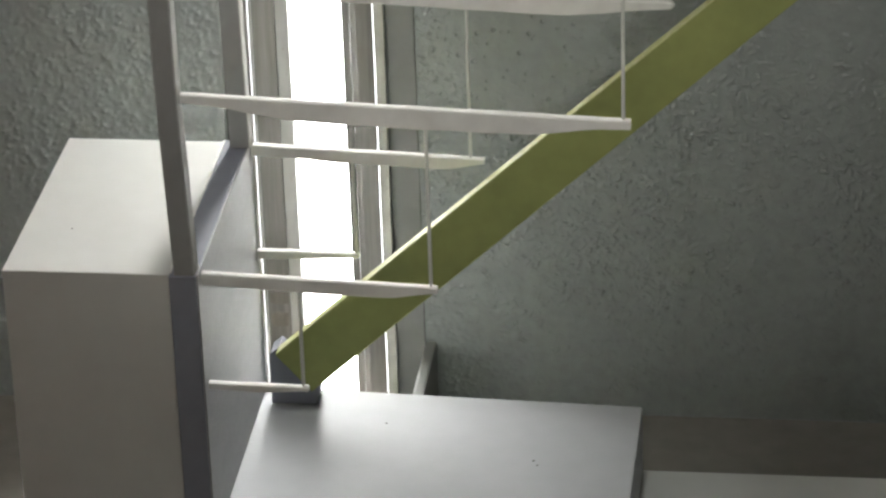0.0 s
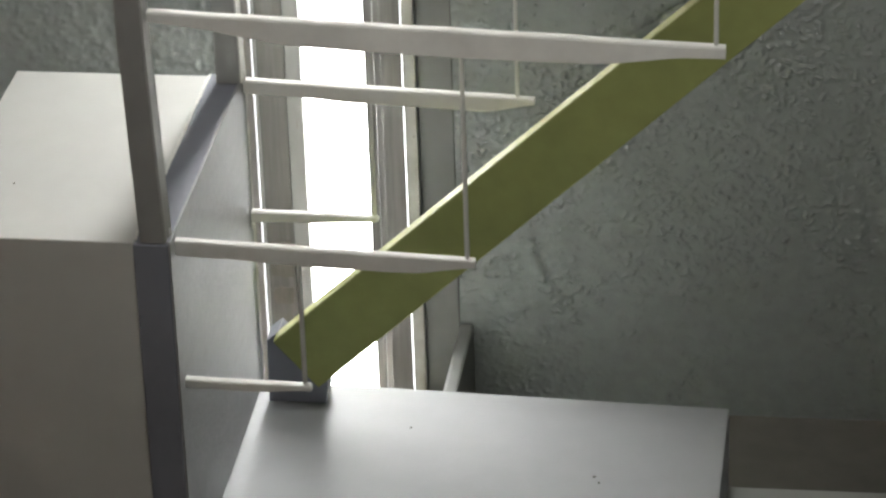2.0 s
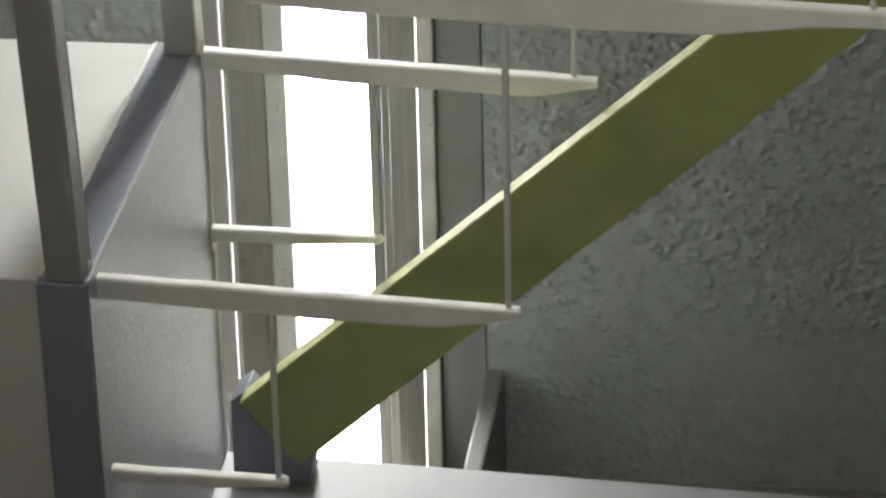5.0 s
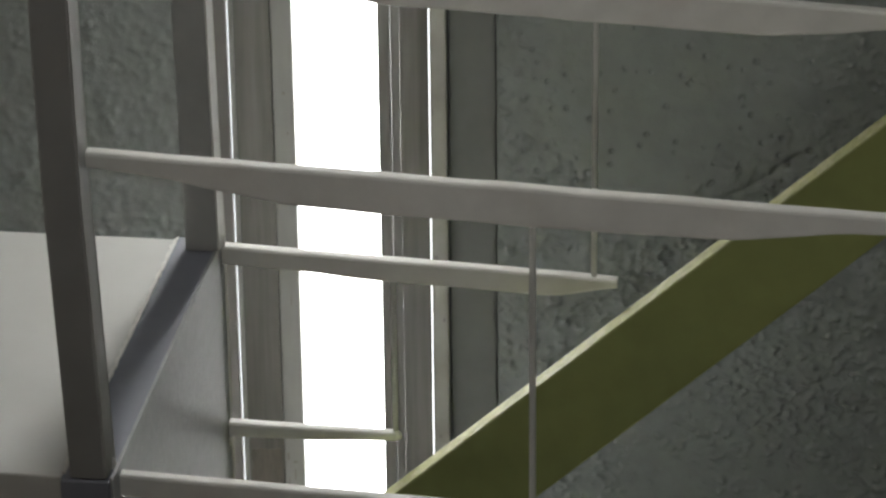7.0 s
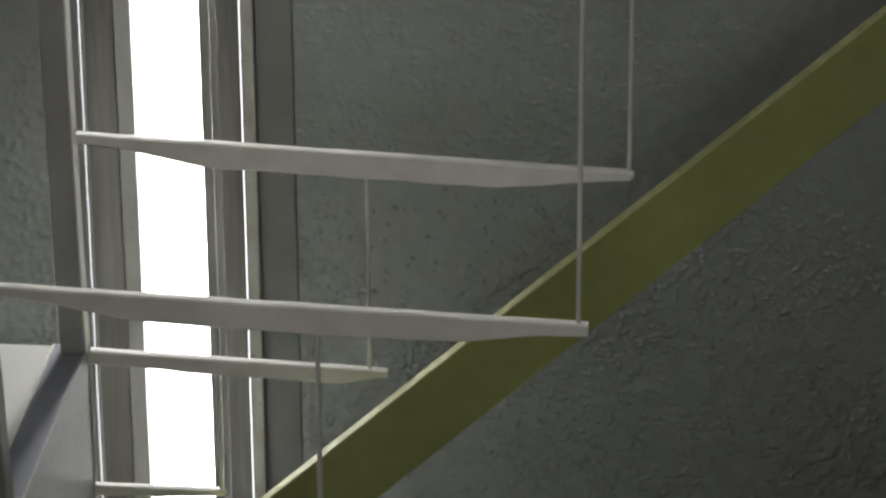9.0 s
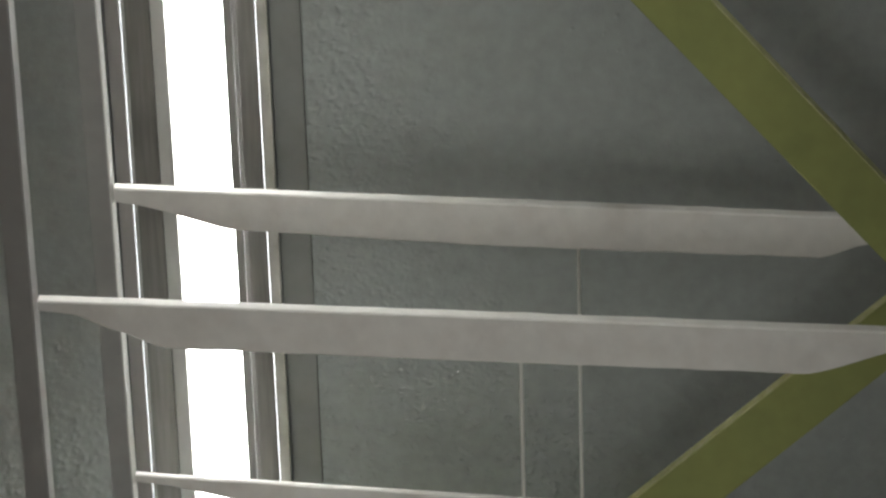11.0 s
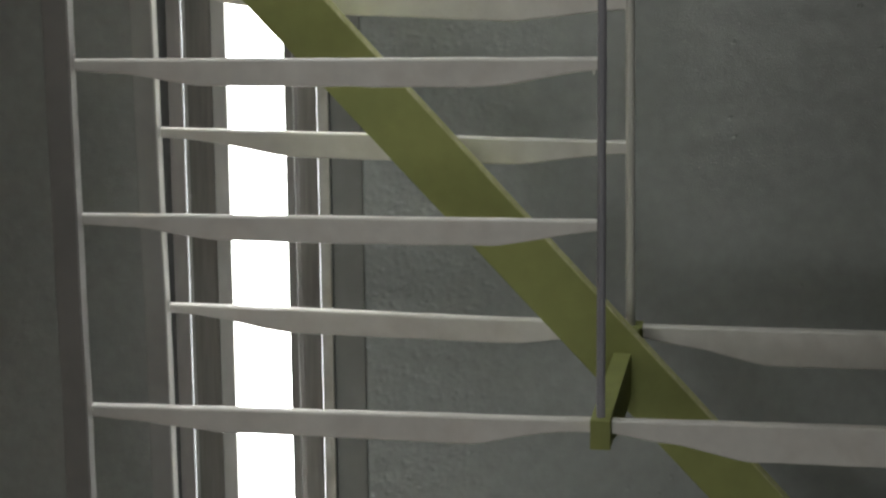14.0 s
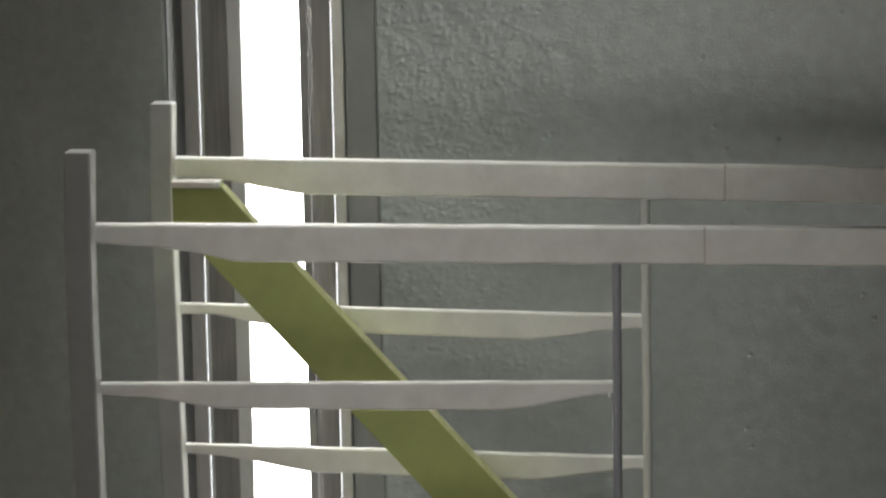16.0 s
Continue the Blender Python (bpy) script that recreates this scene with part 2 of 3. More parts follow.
def plaster_relief(x, z, step, seed):
    """Thrown plaster under gloss paint: rounded dabs low down, floated smoother at mid height, with a trowelled and pinholed patch beside the window."""
    rng = np.random.default_rng(seed)
    rows, cols = x.shape
    dabs = 0.60 * drops(rng, rows, cols, step, 0.0044, 0.0017, 0.9) + 0.36 * drops(rng, rows, cols, step, 0.0030, 0.0011, 0.7) + 0.22 * drops(rng, rows, cols, step, 0.0090, 0.0036, 0.7)
    crumbs = np.clip(band_noise(rng, rows, cols, step, 0.0030, 0.007) - 2.0, 0, 1.2)
    thick = np.clip(0.9 + 0.4 * band_noise(rng, rows, cols, step, 0.012, 0.05), 0.25, 1.7)
    lumps = band_noise(rng, rows, cols, step, 0.03, 0.10)
    area = band_noise(rng, rows, cols, step, 0.06, 0.30)
    amount = np.interp(z + 0.05 * area, [0.0, 0.10, 0.20, 0.38, 0.62, 0.95], [0.4, 0.5, 0.8, 0.9, 0.18, 0.06]) * (1 + 0.15 * area)
    amount *= 1 - 0.7 * np.clip((x - 0.32) / 0.2, 0, 1) * np.clip((z - 0.30) / 0.2, 0, 1)
    amount = np.maximum(amount, np.interp(z, [0.3, 0.6, 1.2, 1.8], [0.0, 0.45, 0.32, 0.32]) * np.where(x < 0, 0.35, 1.0) * np.exp(-(np.clip(x - 0.15, 0, 1) / 0.13) ** 2))
    amount = np.where(x < 0, 0.75, 1.0) * amount
    d = ((x - 0.233) / 0.085) ** 2 + ((z - 0.4035) / 0.072) ** 2 + 0.12 * area
    patch = np.clip((1.35 - d) / 0.9, 0, 1)
    h = (0.0024 * dabs * thick + 0.0006 * crumbs) * amount * (1 - 0.78 * patch) + 0.00030 * lumps * (0.2 + 0.8 * amount)
    holes = [(rng.uniform(0.14, 0.33), rng.uniform(0.30, 0.48), 0.0008 + 0.0011 * rng.random() ** 2, 0.0021) for k in range(115)]
    holes += [(rng.uniform(0.13, 0.8), rng.uniform(0.1, 1.7), rng.uniform(0.0009, 0.0014), 0.0011) for k in range(120)]
    for hx, hz, r, depth in holes:
        c, w = round((hx - x[0, 0]) / step), round((hz - z[0, 0]) / step)
        if 4 < c < cols - 5 and 4 < w < rows - 5:
            q = (slice(w - 4, w + 5), slice(c - 4, c + 5))
            h[q] -= depth * np.exp(-(((x[q] - hx) ** 2 + (z[q] - hz) ** 2) / r ** 2) ** 2)
    # two old scratches in the patch
    for xa, za, xb, zb in ((0.280, 0.4145, 0.304, 0.3855), (0.308, 0.371, 0.268, 0.344)):
        t = np.clip(((x - xa) * (xb - xa) + (z - za) * (zb - za)) / ((xb - xa) ** 2 + (zb - za) ** 2), 0, 1)
        gap = np.hypot(x - xa - t * (xb - xa), z - za - t * (zb - za) + 0.0012 * area)
        h -= 0.0011 * np.exp(-(gap / 0.0016) ** 2)
    return h


def plaster_coat(x0, x1, z0, z1, step, seed):
    cols, rows = int((x1 - x0) / step) + 1, int((z1 - z0) / step) + 1
    x, z = np.meshgrid(np.linspace(x0, x1, cols), np.linspace(z0, z1, rows))
    y = -plaster_relief(x, z, step, seed)
    y[:, 0] = y[:, -1] = 0.004
    k = np.arange(rows * cols).reshape(rows, cols)
    quads = np.stack([k[:-1, :-1], k[:-1, 1:], k[1:, 1:], k[1:, :-1]], -1).reshape(-1, 4)
    me = bpy.data.meshes.new("plaster_coat")
    me.vertices.add(rows * cols)
    me.vertices.foreach_set("co", np.stack([x, y, z], -1).ravel())
    me.loops.add(quads.size)
    me.loops.foreach_set("vertex_index", quads.ravel())
    me.polygons.add(len(quads))
    me.polygons.foreach_set("loop_start", np.arange(len(quads)) * 4)
    me.polygons.foreach_set("use_smooth", np.ones(len(quads), dtype=bool))
    me.update(calc_edges=True)
    me.validate()
    me.materials.append(STUCCO)
    ob = new("plaster_coat", me)
    ob.parent = wall_n
    return ob


def wall_piece(name, x0, x1, z0, z1):
    return part(name, box(x0, x1, 0.0032, 0.25, z0, z1, 0), STUCCO, wall_n)


wall_piece("wall_face", -1.8, WIN_L, -0.4, 2.28)
wall_piece("wall_face", WIN_R, 2.6, -0.4, 2.28)
plaster_coat(-0.361, WIN_L - 0.0001, 0.0, 1.80, 0.0016, 3)
plaster_coat(WIN_R + 0.0001, 0.72, 0.0, 0.80, 0.00085, 8)
plaster_coat(WIN_R + 0.0001, 0.72, 0.80, 1.80, 0.0013, 9)
wall_piece("lintel", WIN_L, WIN_R, 2.1, 2.28)
# unseen brown wall set close, to dim the left and bounce brown there
tagged(part("tint_wall_west", box(-0.46, -0.362, -3.6, Y_WALL - 0.004, 0.003, 2.28, 0), TINT_WALL), "unseen brown side wall added to tint and dim the left", "wall", kind="structure")
tagged(part("wall_east", box(2.6, 2.7, -3.6, 0.75, 0, 2.28, 0), PLASTER), "pale plastered side wall of the room", "wall", kind="structure")
tagged(part("wall_south", box(-1.8, 2.6, -3.7, -3.6, 0, 2.28, 0), PLASTER), "pale plastered rear wall of the room", "wall", kind="structure")
# the unseen ceiling gets an added shaft that narrows the roof lamp's pool
RX0, RX1, RY0, RY1 = 0.10, 0.31, -0.51, 0.20
bm = bmesh.new()
for a, b, c, d, e, f in ((-1.9, RX0, -3.7, 0.75, 2.28, 2.4), (RX1, 2.7, -3.7, 0.75, 2.28, 2.4), (RX0, RX1, -3.7, RY0, 2.28, 2.4), (RX0, RX1, RY1, 0.75, 2.28, 2.4),
                         (RX0 - 0.04, RX0, RY0, RY1, 2.4, 2.9), (RX1, RX1 + 0.04, RY0, RY1, 2.4, 2.9), (RX0 - 0.04, RX1 + 0.04, RY0 - 0.04, RY0, 2.4, 2.9),
                         (RX0 - 0.04, RX1 + 0.04, RY1, RY1 + 0.04, 2.4, 2.9), (RX0 - 0.04, RX1 + 0.04, RY0 - 0.04, RY1 + 0.04, 2.9, 2.94)):
    one = box(a, b, c, d, e, f, 0)
    me = bpy.data.meshes.new("piece")
    one.to_mesh(me)
    one.free()
    bm.from_mesh(me)
    bpy.data.meshes.remove(me)
tagged(part("ceiling", bm, PLASTER), "pale plastered flat ceiling with an added, unseen lamp shaft", "ceiling", kind="structure")

# unseen parapet, added to keep the room lamp off the lower wall
tagged(part("parapet_blocker", box(-0.36, 2.6, -0.94, -0.87, 0.003, 0.705, 0.004), BLOCKER_PAINT), "unseen pale parapet added to shade the lower wall", "parapet", kind="structure")

# unseen brown piers, added to cut the room lamp at left and right
tagged(part("pier_blocker", box(-0.36, 0.165, -1.31, -1.20, 0.003, 2.278, 0.004), BLOCKER_BROWN), "unseen brown pier added to shade the left side", "pier", kind="structure")
tagged(part("pier_blocker", box(0.67, 2.598, -1.31, -1.20, 0.003, 2.278, 0.004), BLOCKER_BROWN), "unseen brown wall added to shade the right side", "pier", kind="structure")

# ---- slit window ----
win = empty("window_1", (0, 0, 0), "tall narrow slit window with weathered grey metal frame", "window", kind="structure")
win.location.x = -0.0015
YW = 0.5534
WB, WT = -0.4, 2.1
part("frame_strip", box(-0.0585, -0.0453, YW - 0.004, YW, WB, WT, 0.0008), FRAME_STRIP, win)
part("stile", box(-0.0442, -0.0180, YW - 0.001, YW + 0.003, WB, WT, 0.001), FRAME_DARK, win)
# added pale strip that paints in the light caught by the stile's edge
part("stile_lit_edge", box(-0.0442, -0.0412, YW - 0.0024, YW - 0.0012, WB, WT, 0.0005), FRAME_LIGHT, win)


def stain(x0, x1, z0, z1, y, seed, square=0.8):
    """A thin worn patch with a wandering outline."""
    bm = bmesh.new()
    ring = []
    for k in range(40):
        a = 2 * math.pi * k / 40
        c, d = math.cos(a), math.sin(a)
        q = 1 / max(abs(c), abs(d)) ** square * (1 + 0.22 * noise.noise(Vector((2.2 * c + seed, 2.2 * d, seed))))
        ring.append(bm.verts.new(((x0 + x1) / 2 + 0.5 * (x1 - x0) * min(1.0, max(-1.0, c * q)), y, (z0 + z1) / 2 + 0.5 * (z1 - z0) * d * q)))
    f = bm.faces.new(ring)
    up = bmesh.ops.extrude_face_region(bm, geom=[f])["geom"]
    for v in up:
        if isinstance(v, bmesh.types.BMVert):
            v.co.y -= 0.0003
    return bm


part("worn_patch", stain(-0.0400, -0.0195, 0.086, 0.121, YW - 0.0012, 1.0), PRIMER, win, "brown worn patch of primer")
part("worn_patch", stain(-0.0385, -0.0205, 0.060, 0.076, YW - 0.0012, 5.0), PRIMER, win, "brown worn patch of primer")
for k, (x, z, w, h) in enumerate(((-0.0150, 0.117, 0.0016, 0.006), (-0.0105, 0.113, 0.0035, 0.002), (-0.0108, 0.104, 0.0012, 0.009), (-0.0148, 0.096, 0.0010, 0.012), (-0.0120, 0.089, 0.0018, 0.002),
                                  (-0.0100, 0.230, 0.0009, 0.008), (-0.0110, 0.372, 0.0020, 0.0022), (-0.0090, 0.345, 0.0014, 0.0016))):
    part("chip", stain(x - w / 2, x + w / 2, z - h / 2, z + h / 2, YW - 0.0031, k * 2.1, 0.0), CHIP, win, "grey chip in the paint")
for k, (x, z, w, h) in enumerate(((0.0905, 0.288, 0.0030, 0.004), (0.0930, 0.279, 0.0034, 0.0026), (0.0950, 0.246, 0.0016, 0.003), (0.0890, 0.385, 0.0010, 0.006), (0.0940, 0.920, 0.0012, 0.014), (0.0950, 0.905, 0.0010, 0.010), (0.0920, 0.165, 0.002, 0.003))):
    part("chip", stain(x - w / 2, x + w / 2, z - h / 2, z + h / 2, 0.5001, k * 3.3 + 1, 0.0), CHIP, win, "grey chip in the white edge")
# added board, coloured dark as shade where the slit lamp whitens the reveal
part("jamb", box(-0.0602, -0.0588, Y_WALL + 0.002, YW + 0.003, WB, WT, 0.0004), DARK_SHADE_SEAL, win)
part("glazing_bead", box(-0.0178, -0.0042, YW - 0.003, YW + 0.012, WB, WT, 0.001), FRAME_LIGHT, win)
part("glazing_bead", box(0.0482, 0.0560, YW - 0.003, YW + 0.03, WB, WT, 0.001), FRAME_DARK, win)
part("stile", box(0.0562, 0.0750, YW, YW + 0.003, WB, WT, 0.0006), FRAME_DARK, win)
part("cover_strip", box(0.0690, 0.0864, 0.5035, 0.5060, WB, WT, 0.0005), FRAME_DARK, win, "weathered cover strip beside the fin")
pane = part("pane", box(-0.0042, 0.0482, YW + 0.012, YW + 0.016, WB, WT, 0), GLASS, win)
pane.visible_shadow = False
part("fin", box(0.0876, 0.0976, 0.5045, 0.58, WB, WT, 0.0006), FIN_SIDE, win, "dark grey upright fin")
part("fin_edge", box(0.0876, 0.0976, 0.5000, 0.5042, WB, WT, 0.001), FIN_EDGE, win, "worn pale front edge")
part("jamb", box(0.0978, 0.1278, 0.508, 0.58, WB, WT, 0.001), SKIRT, win)
part("sealant", box(0.1279, 0.1286, 0.4925, 0.58, WB, WT, 0.0004), DARK_SHADE_SEAL, win, "thin dark line of sealant")
tagged(part("backdrop", box(-0.2, 0.3, 0.75, 0.76, -0.6, 2.7, 0), GLOW), "bright white overcast sky outside the window", "sky", kind="structure")
tagged(part("baseboard", box(0.1275, 0.1390, 0.33, Y_WALL, 0.003, 0.081, 0.002), SKIRT), "pale grey skirting strip at the wall's foot", "skirting", kind="structure")

# ---- plinths ----
tagged(part("base_block", box(0.008, 0.95, -0.02, 0.2415, 0.003, -0.534 + Z, 0.0008), WHITE_BOARD), "flat white board base standing on the floor", "base")
# the step block's rear edge is sawn slightly askew
bm = box(0.0078, 0.362, -0.015, 0.2420, -0.534 + Z + 0.0005, -0.466 + Z, 0.0010)
for v in bm.verts:
    if v.co.y > 0.1:
        v.co.y += 0.0155 * (0.340 - v.co.x) / 0.33
tagged(part("step_block", bm, SLAB_BOARD), "low white board block on the base", "block")
tagged(part("side_block", box(-0.1610, -0.0180, -0.0100, 0.2555, 0.003, -0.2120 + Z, 0.0010), WHITE_BOARD), "tall white board block beside the grey panel", "block")

# ---- stair model ----
stair = empty("stair_model", (0, 0, 0), "slender stair model of white beams, green stringers and thin rods", "model")
part("side_panel", box(-0.0177, 0.006, -0.0140, 0.2575, 0.003, -0.2115 + Z, 0.0012), BLUE_GREY, stair, "blue-grey painted panel")

part("panel_facing", box(0.0062, 0.0076, -0.0135, 0.2570, 0.09, -0.2105 + Z, 0.0004), FACING, stair, "pale grey facing board")


def post(x0, x1, y0, y1, z0, z1, bend, flare=0.0):
    """An upright that is not quite straight: bend gives (height, shift); flare widens its outer side towards the top."""
    bm = box(x0, x1, y0, y1, z0, z1, 0.0008)
    bmesh.ops.bisect_plane(bm, geom=bm.verts[:] + bm.edges[:] + bm.faces[:], plane_co=(0, 0, z0 + 0.08), plane_no=(0, 0, 1))
    for k in range(1, 16):
        bmesh.ops.bisect_plane(bm, geom=bm.verts[:] + bm.edges[:] + bm.faces[:], plane_co=(0, 0, z0 + (z1 - z0) * k / 16), plane_no=(0, 0, 1))
    for v in bm.verts:
        if v.co.x < (x0 + x1) / 2:
            v.co.x -= flare * (v.co.z - z0) / (z1 - z0)
        v.co.x += float(np.interp(v.co.z - Z, [b[0] for b in bend], [b[1] for b in bend])) + 0.0004 * noise.noise(Vector((x0, y0, v.co.z * 12)))
    return bm


FRONT_BEND = ((-0.21, 0.0040), (-0.05, -0.0010), (0.22, -0.0012), (0.5, -0.0012), (0.65, -0.0026), (0.77, -0.0034), (0.89, -0.0034), (0.94, -0.0008))
REAR_BEND = ((-0.21, 0.0032), (-0.05, 0.0012), (0.22, 0.0002), (0.5, -0.0016), (0.65, -0.0041), (0.77, -0.0052), (0.89, -0.0058), (0.94, -0.0030))
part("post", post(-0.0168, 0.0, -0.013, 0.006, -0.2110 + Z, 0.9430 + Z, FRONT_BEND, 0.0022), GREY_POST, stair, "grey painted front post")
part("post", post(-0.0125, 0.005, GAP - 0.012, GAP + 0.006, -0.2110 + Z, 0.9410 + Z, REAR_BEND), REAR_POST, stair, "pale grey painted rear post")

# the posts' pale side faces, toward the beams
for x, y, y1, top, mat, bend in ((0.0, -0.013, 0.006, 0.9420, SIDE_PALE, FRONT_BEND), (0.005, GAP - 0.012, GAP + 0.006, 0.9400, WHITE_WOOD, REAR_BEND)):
    part("side_face", post(x, x + 0.0007, y + 0.0006, y1 - 0.0005, -0.2105 + Z, top + Z, bend), mat, stair, "paler side face")


def ragged_strip(x0, x1, y0, y1, z0, z1, ragged, seed, steps=60):
    """A thin run of paint along y whose two sides wander."""
    bm = bmesh.new()
    rings = []
    for i in range(steps + 1):
        y = y0 + (y1 - y0) * i / steps
        a = x0 + ragged * noise.noise(Vector((y * 170, seed, 0.0))) + 0.5 * ragged * noise.noise(Vector((y * 480, seed, 4.0)))
        b = x1 + 0.4 * ragged * noise.noise(Vector((y * 210, seed, 9.0)))
        b = max(b, a + 0.0001)
        top = z1 + 0.35 * ragged * noise.noise(Vector((y * 260, seed, 2.0)))
        rings.append([bm.verts.new((px, y, pz)) for px, pz in ((a, z0), (b, z0), (b, top), (a, top))])
    for p, q in zip(rings, rings[1:]):
        for k in range(4):
            bm.faces.new((p[k], p[(k + 1) % 4], q[(k + 1) % 4], q[k]))
    bm.faces.new(rings[0][::-1])
    bm.faces.new(rings[-1])
    return bm


part("paint_edge", ragged_strip(-0.0180, -0.0162, -0.008, 0.2560, -0.2120 + Z, -0.2106 + Z, 0.0020, 2.0), WHITE_WOOD, stair, "ragged white paint edge")
part("paint_edge", ragged_strip(0.0060, 0.0074, -0.013, 0.2565, -0.2112 + Z, -0.2100 + Z, 0.0004, 6.0), FACING, stair, "pale worn top edge")
# the facing's rear edge, painted white as if window-lit, with lumps of paint
bm = box(0.0058, 0.0086, 0.2572, 0.2592, 0.09, -0.2108 + Z, 0.0006)
for k in range(1, 34):
    bmesh.ops.bisect_plane(bm, geom=bm.verts[:] + bm.edges[:] + bm.faces[:], plane_co=(0, 0, 0.09 + 0.32 * k / 34), plane_no=(0, 0, 1))
for v in bm.verts:
    v.co.x += 0.0007 * noise.noise(Vector((1.0, 0.0, v.co.z * 45))) + 0.0005 * noise.noise(Vector((3.0, 0.0, v.co.z * 130)))
part("lit_edge_bead", bm, WHITE_WOOD, stair, "lumpy rear edge, whitened as window light")

# each beam: height, fall for each metre, thickness, depths along it
FRONT_LOW = [
    (-0.3200, 0.022, 0.007, [(0.004, 0.0066), (0.057, 0.0070), (0.0935, 0.0038)]),
    (-0.2148, 0.040, 0.007, [(0.004, 0.0118), (0.065, 0.0122), (0.12, 0.0132), (0.168, 0.0125), (0.2066, 0.0055)]),
    (-0.0515, 0.041, 0.008, [(-0.002, 0.0075), (0.036, 0.0100), (0.058, 0.0137), (0.090, 0.0178), (0.18, 0.0190), (0.285, 0.0178), (0.345, 0.0090), (0.369, 0.0078)]),
    (0.2193, 0.0208, 0.013, [(-0.001, 0.0090), (0.025, 0.0105), (0.057, 0.0220), (0.0933, 0.0357), (0.312, 0.0365), (0.5740, 0.0365), (0.66, 0.0100)]),
]
FRONT_HIGH = [
    (0.4962, -0.0038, 0.010, [(-0.001, 0.0090), (0.028, 0.0110), (0.100, 0.0188), (0.290, 0.0216), (0.356, 0.0105), (0.381, 0.0100)]),
    (0.4965, -0.0034, 0.010, [(0.394, 0.0100), (0.4384, 0.0170), (0.5007, 0.0301), (0.75, 0.0310)]),
    (0.6465, -0.0127, 0.008, [(-0.002, 0.0085), (0.036, 0.0095), (0.1000, 0.0190), (0.187, 0.0202), (0.307, 0.0206), (0.387, 0.0078)]),
    (0.7645, -0.0218, 0.008, [(-0.003, 0.0085), (0.032, 0.0105), (0.090, 0.0200), (0.183, 0.0208), (0.302, 0.0215), (0.387, 0.0085)]),
    (0.8865, -0.0060, 0.012, [(-0.003, 0.0146), (0.040, 0.0165), (0.0700, 0.0205), (0.1062, 0.0277), (0.4536, 0.0276)]),
    (0.8865, -0.0060, 0.012, [(0.4542, 0.0278), (0.78, 0.0274)]),
]
REAR_LOW = [
    (-0.3198, 0.013, 0.007, [(0.006, 0.0085), (0.052, 0.0080), (0.1005, 0.0050)]),
    (-0.2131, 0.0430, 0.008, [(0.006, 0.0108), (0.098, 0.0124), (0.186, 0.0127), (0.2197, 0.0050)]),
    (-0.0492, 0.046, 0.008, [(0.005, 0.0072), (0.03, 0.0082), (0.101, 0.0188), (0.293, 0.0186), (0.388, 0.0065)]),
    (0.2118, 0.0276, 0.013, [(0.005, 0.0120), (0.022, 0.0140), (0.1062, 0.0334), (0.33, 0.0378), (0.581, 0.0366), (0.620, 0.0234), (0.66, 0.0130)]),
]
REAR_HIGH = [
    (0.5029, 0.0150, 0.010, [(0.003, 0.0075), (0.0265, 0.0080), (0.110, 0.0206), (0.2944, 0.0206), (0.335, 0.0150), (0.381, 0.0095)]),
    (0.4960, 0.0, 0.010, [(0.396, 0.0100), (0.437, 0.0170), (0.5007, 0.0308), (0.75, 0.0320)]),
    (0.6529, 0.0070, 0.008, [(0.001, 0.0080), (0.0295, 0.0090), (0.114, 0.0211), (0.291, 0.0216), (0.385, 0.0100)]),
    (0.7727, 0.0107, 0.008, [(0.0, 0.0085), (0.030, 0.0088), (0.075, 0.0160), (0.112, 0.0208), (0.290, 0.0225), (0.385, 0.0105)]),
    (0.8945, 0.0060, 0.012, [(0.0, 0.0160), (0.032, 0.0170), (0.1112, 0.0287), (0.4506, 0.0287)]),
    (0.8945, 0.0060, 0.012, [(0.4512, 0.0289), (0.78, 0.0287)]),
]
for k, (top, drop, thick, knots) in enumerate(FRONT_LOW + FRONT_HIGH):
    part("beam", beam(top + Z, drop, knots, 0.0, thick, seed=k * 3.7), WHITE_WOOD, stair)
for k, (top, drop, thick, knots) in enumerate(REAR_LOW + REAR_HIGH):
    part("beam", beam(top + Z, drop, knots, GAP, thick, seed=50 + k * 3.7), WHITE_WOOD, stair)

# darker glue joints in the long top beams
JOINT = material("brown_glue_joint", (0.52, 0.47, 0.42), 0.6, vary=0.2)
for x, y, z, thick in ((0.4539, 0.0, 0.8888, 0.012), (0.4509, GAP, 0.8915, 0.012)):
    part("joint", box(x - 0.0006, x + 0.0006, y - 0.0002, y + thick + 0.0002, z - 0.0300 + Z, z + 0.0008 + Z, 0.0002), JOINT, stair, "brown glue joint")

# thin rods from each beam's end up to the next beam
for x, y, a, b in ((0.0892, 0.0035, -0.3240, -0.2280), (0.2015, 0.0035, -0.2250, -0.0770), (0.3630, 0.004, -0.0700, 0.179),
                   (0.0995, GAP + 0.0035, -0.3240, -0.2270), (0.2070, GAP + 0.004, -0.2235, -0.0750), (0.3865, GAP + 0.004, -0.0685, 0.166)):
    part("rod", rod(x, y, a + Z, b + Z, 0.0016), WIRE, stair)
part("upright_rod", rod(0.3888, -0.004, 0.4975 + Z, 0.8630 + Z, 0.0033, 12, 0.0012), ROD_GREY, stair, "grey upright rod")
part("upright_rod", rod(0.3879, GAP + 0.001, 0.4935 + Z, 0.8640 + Z, 0.0038, 12, -0.0012), ROD_WHITE, stair, "pale upright rod")

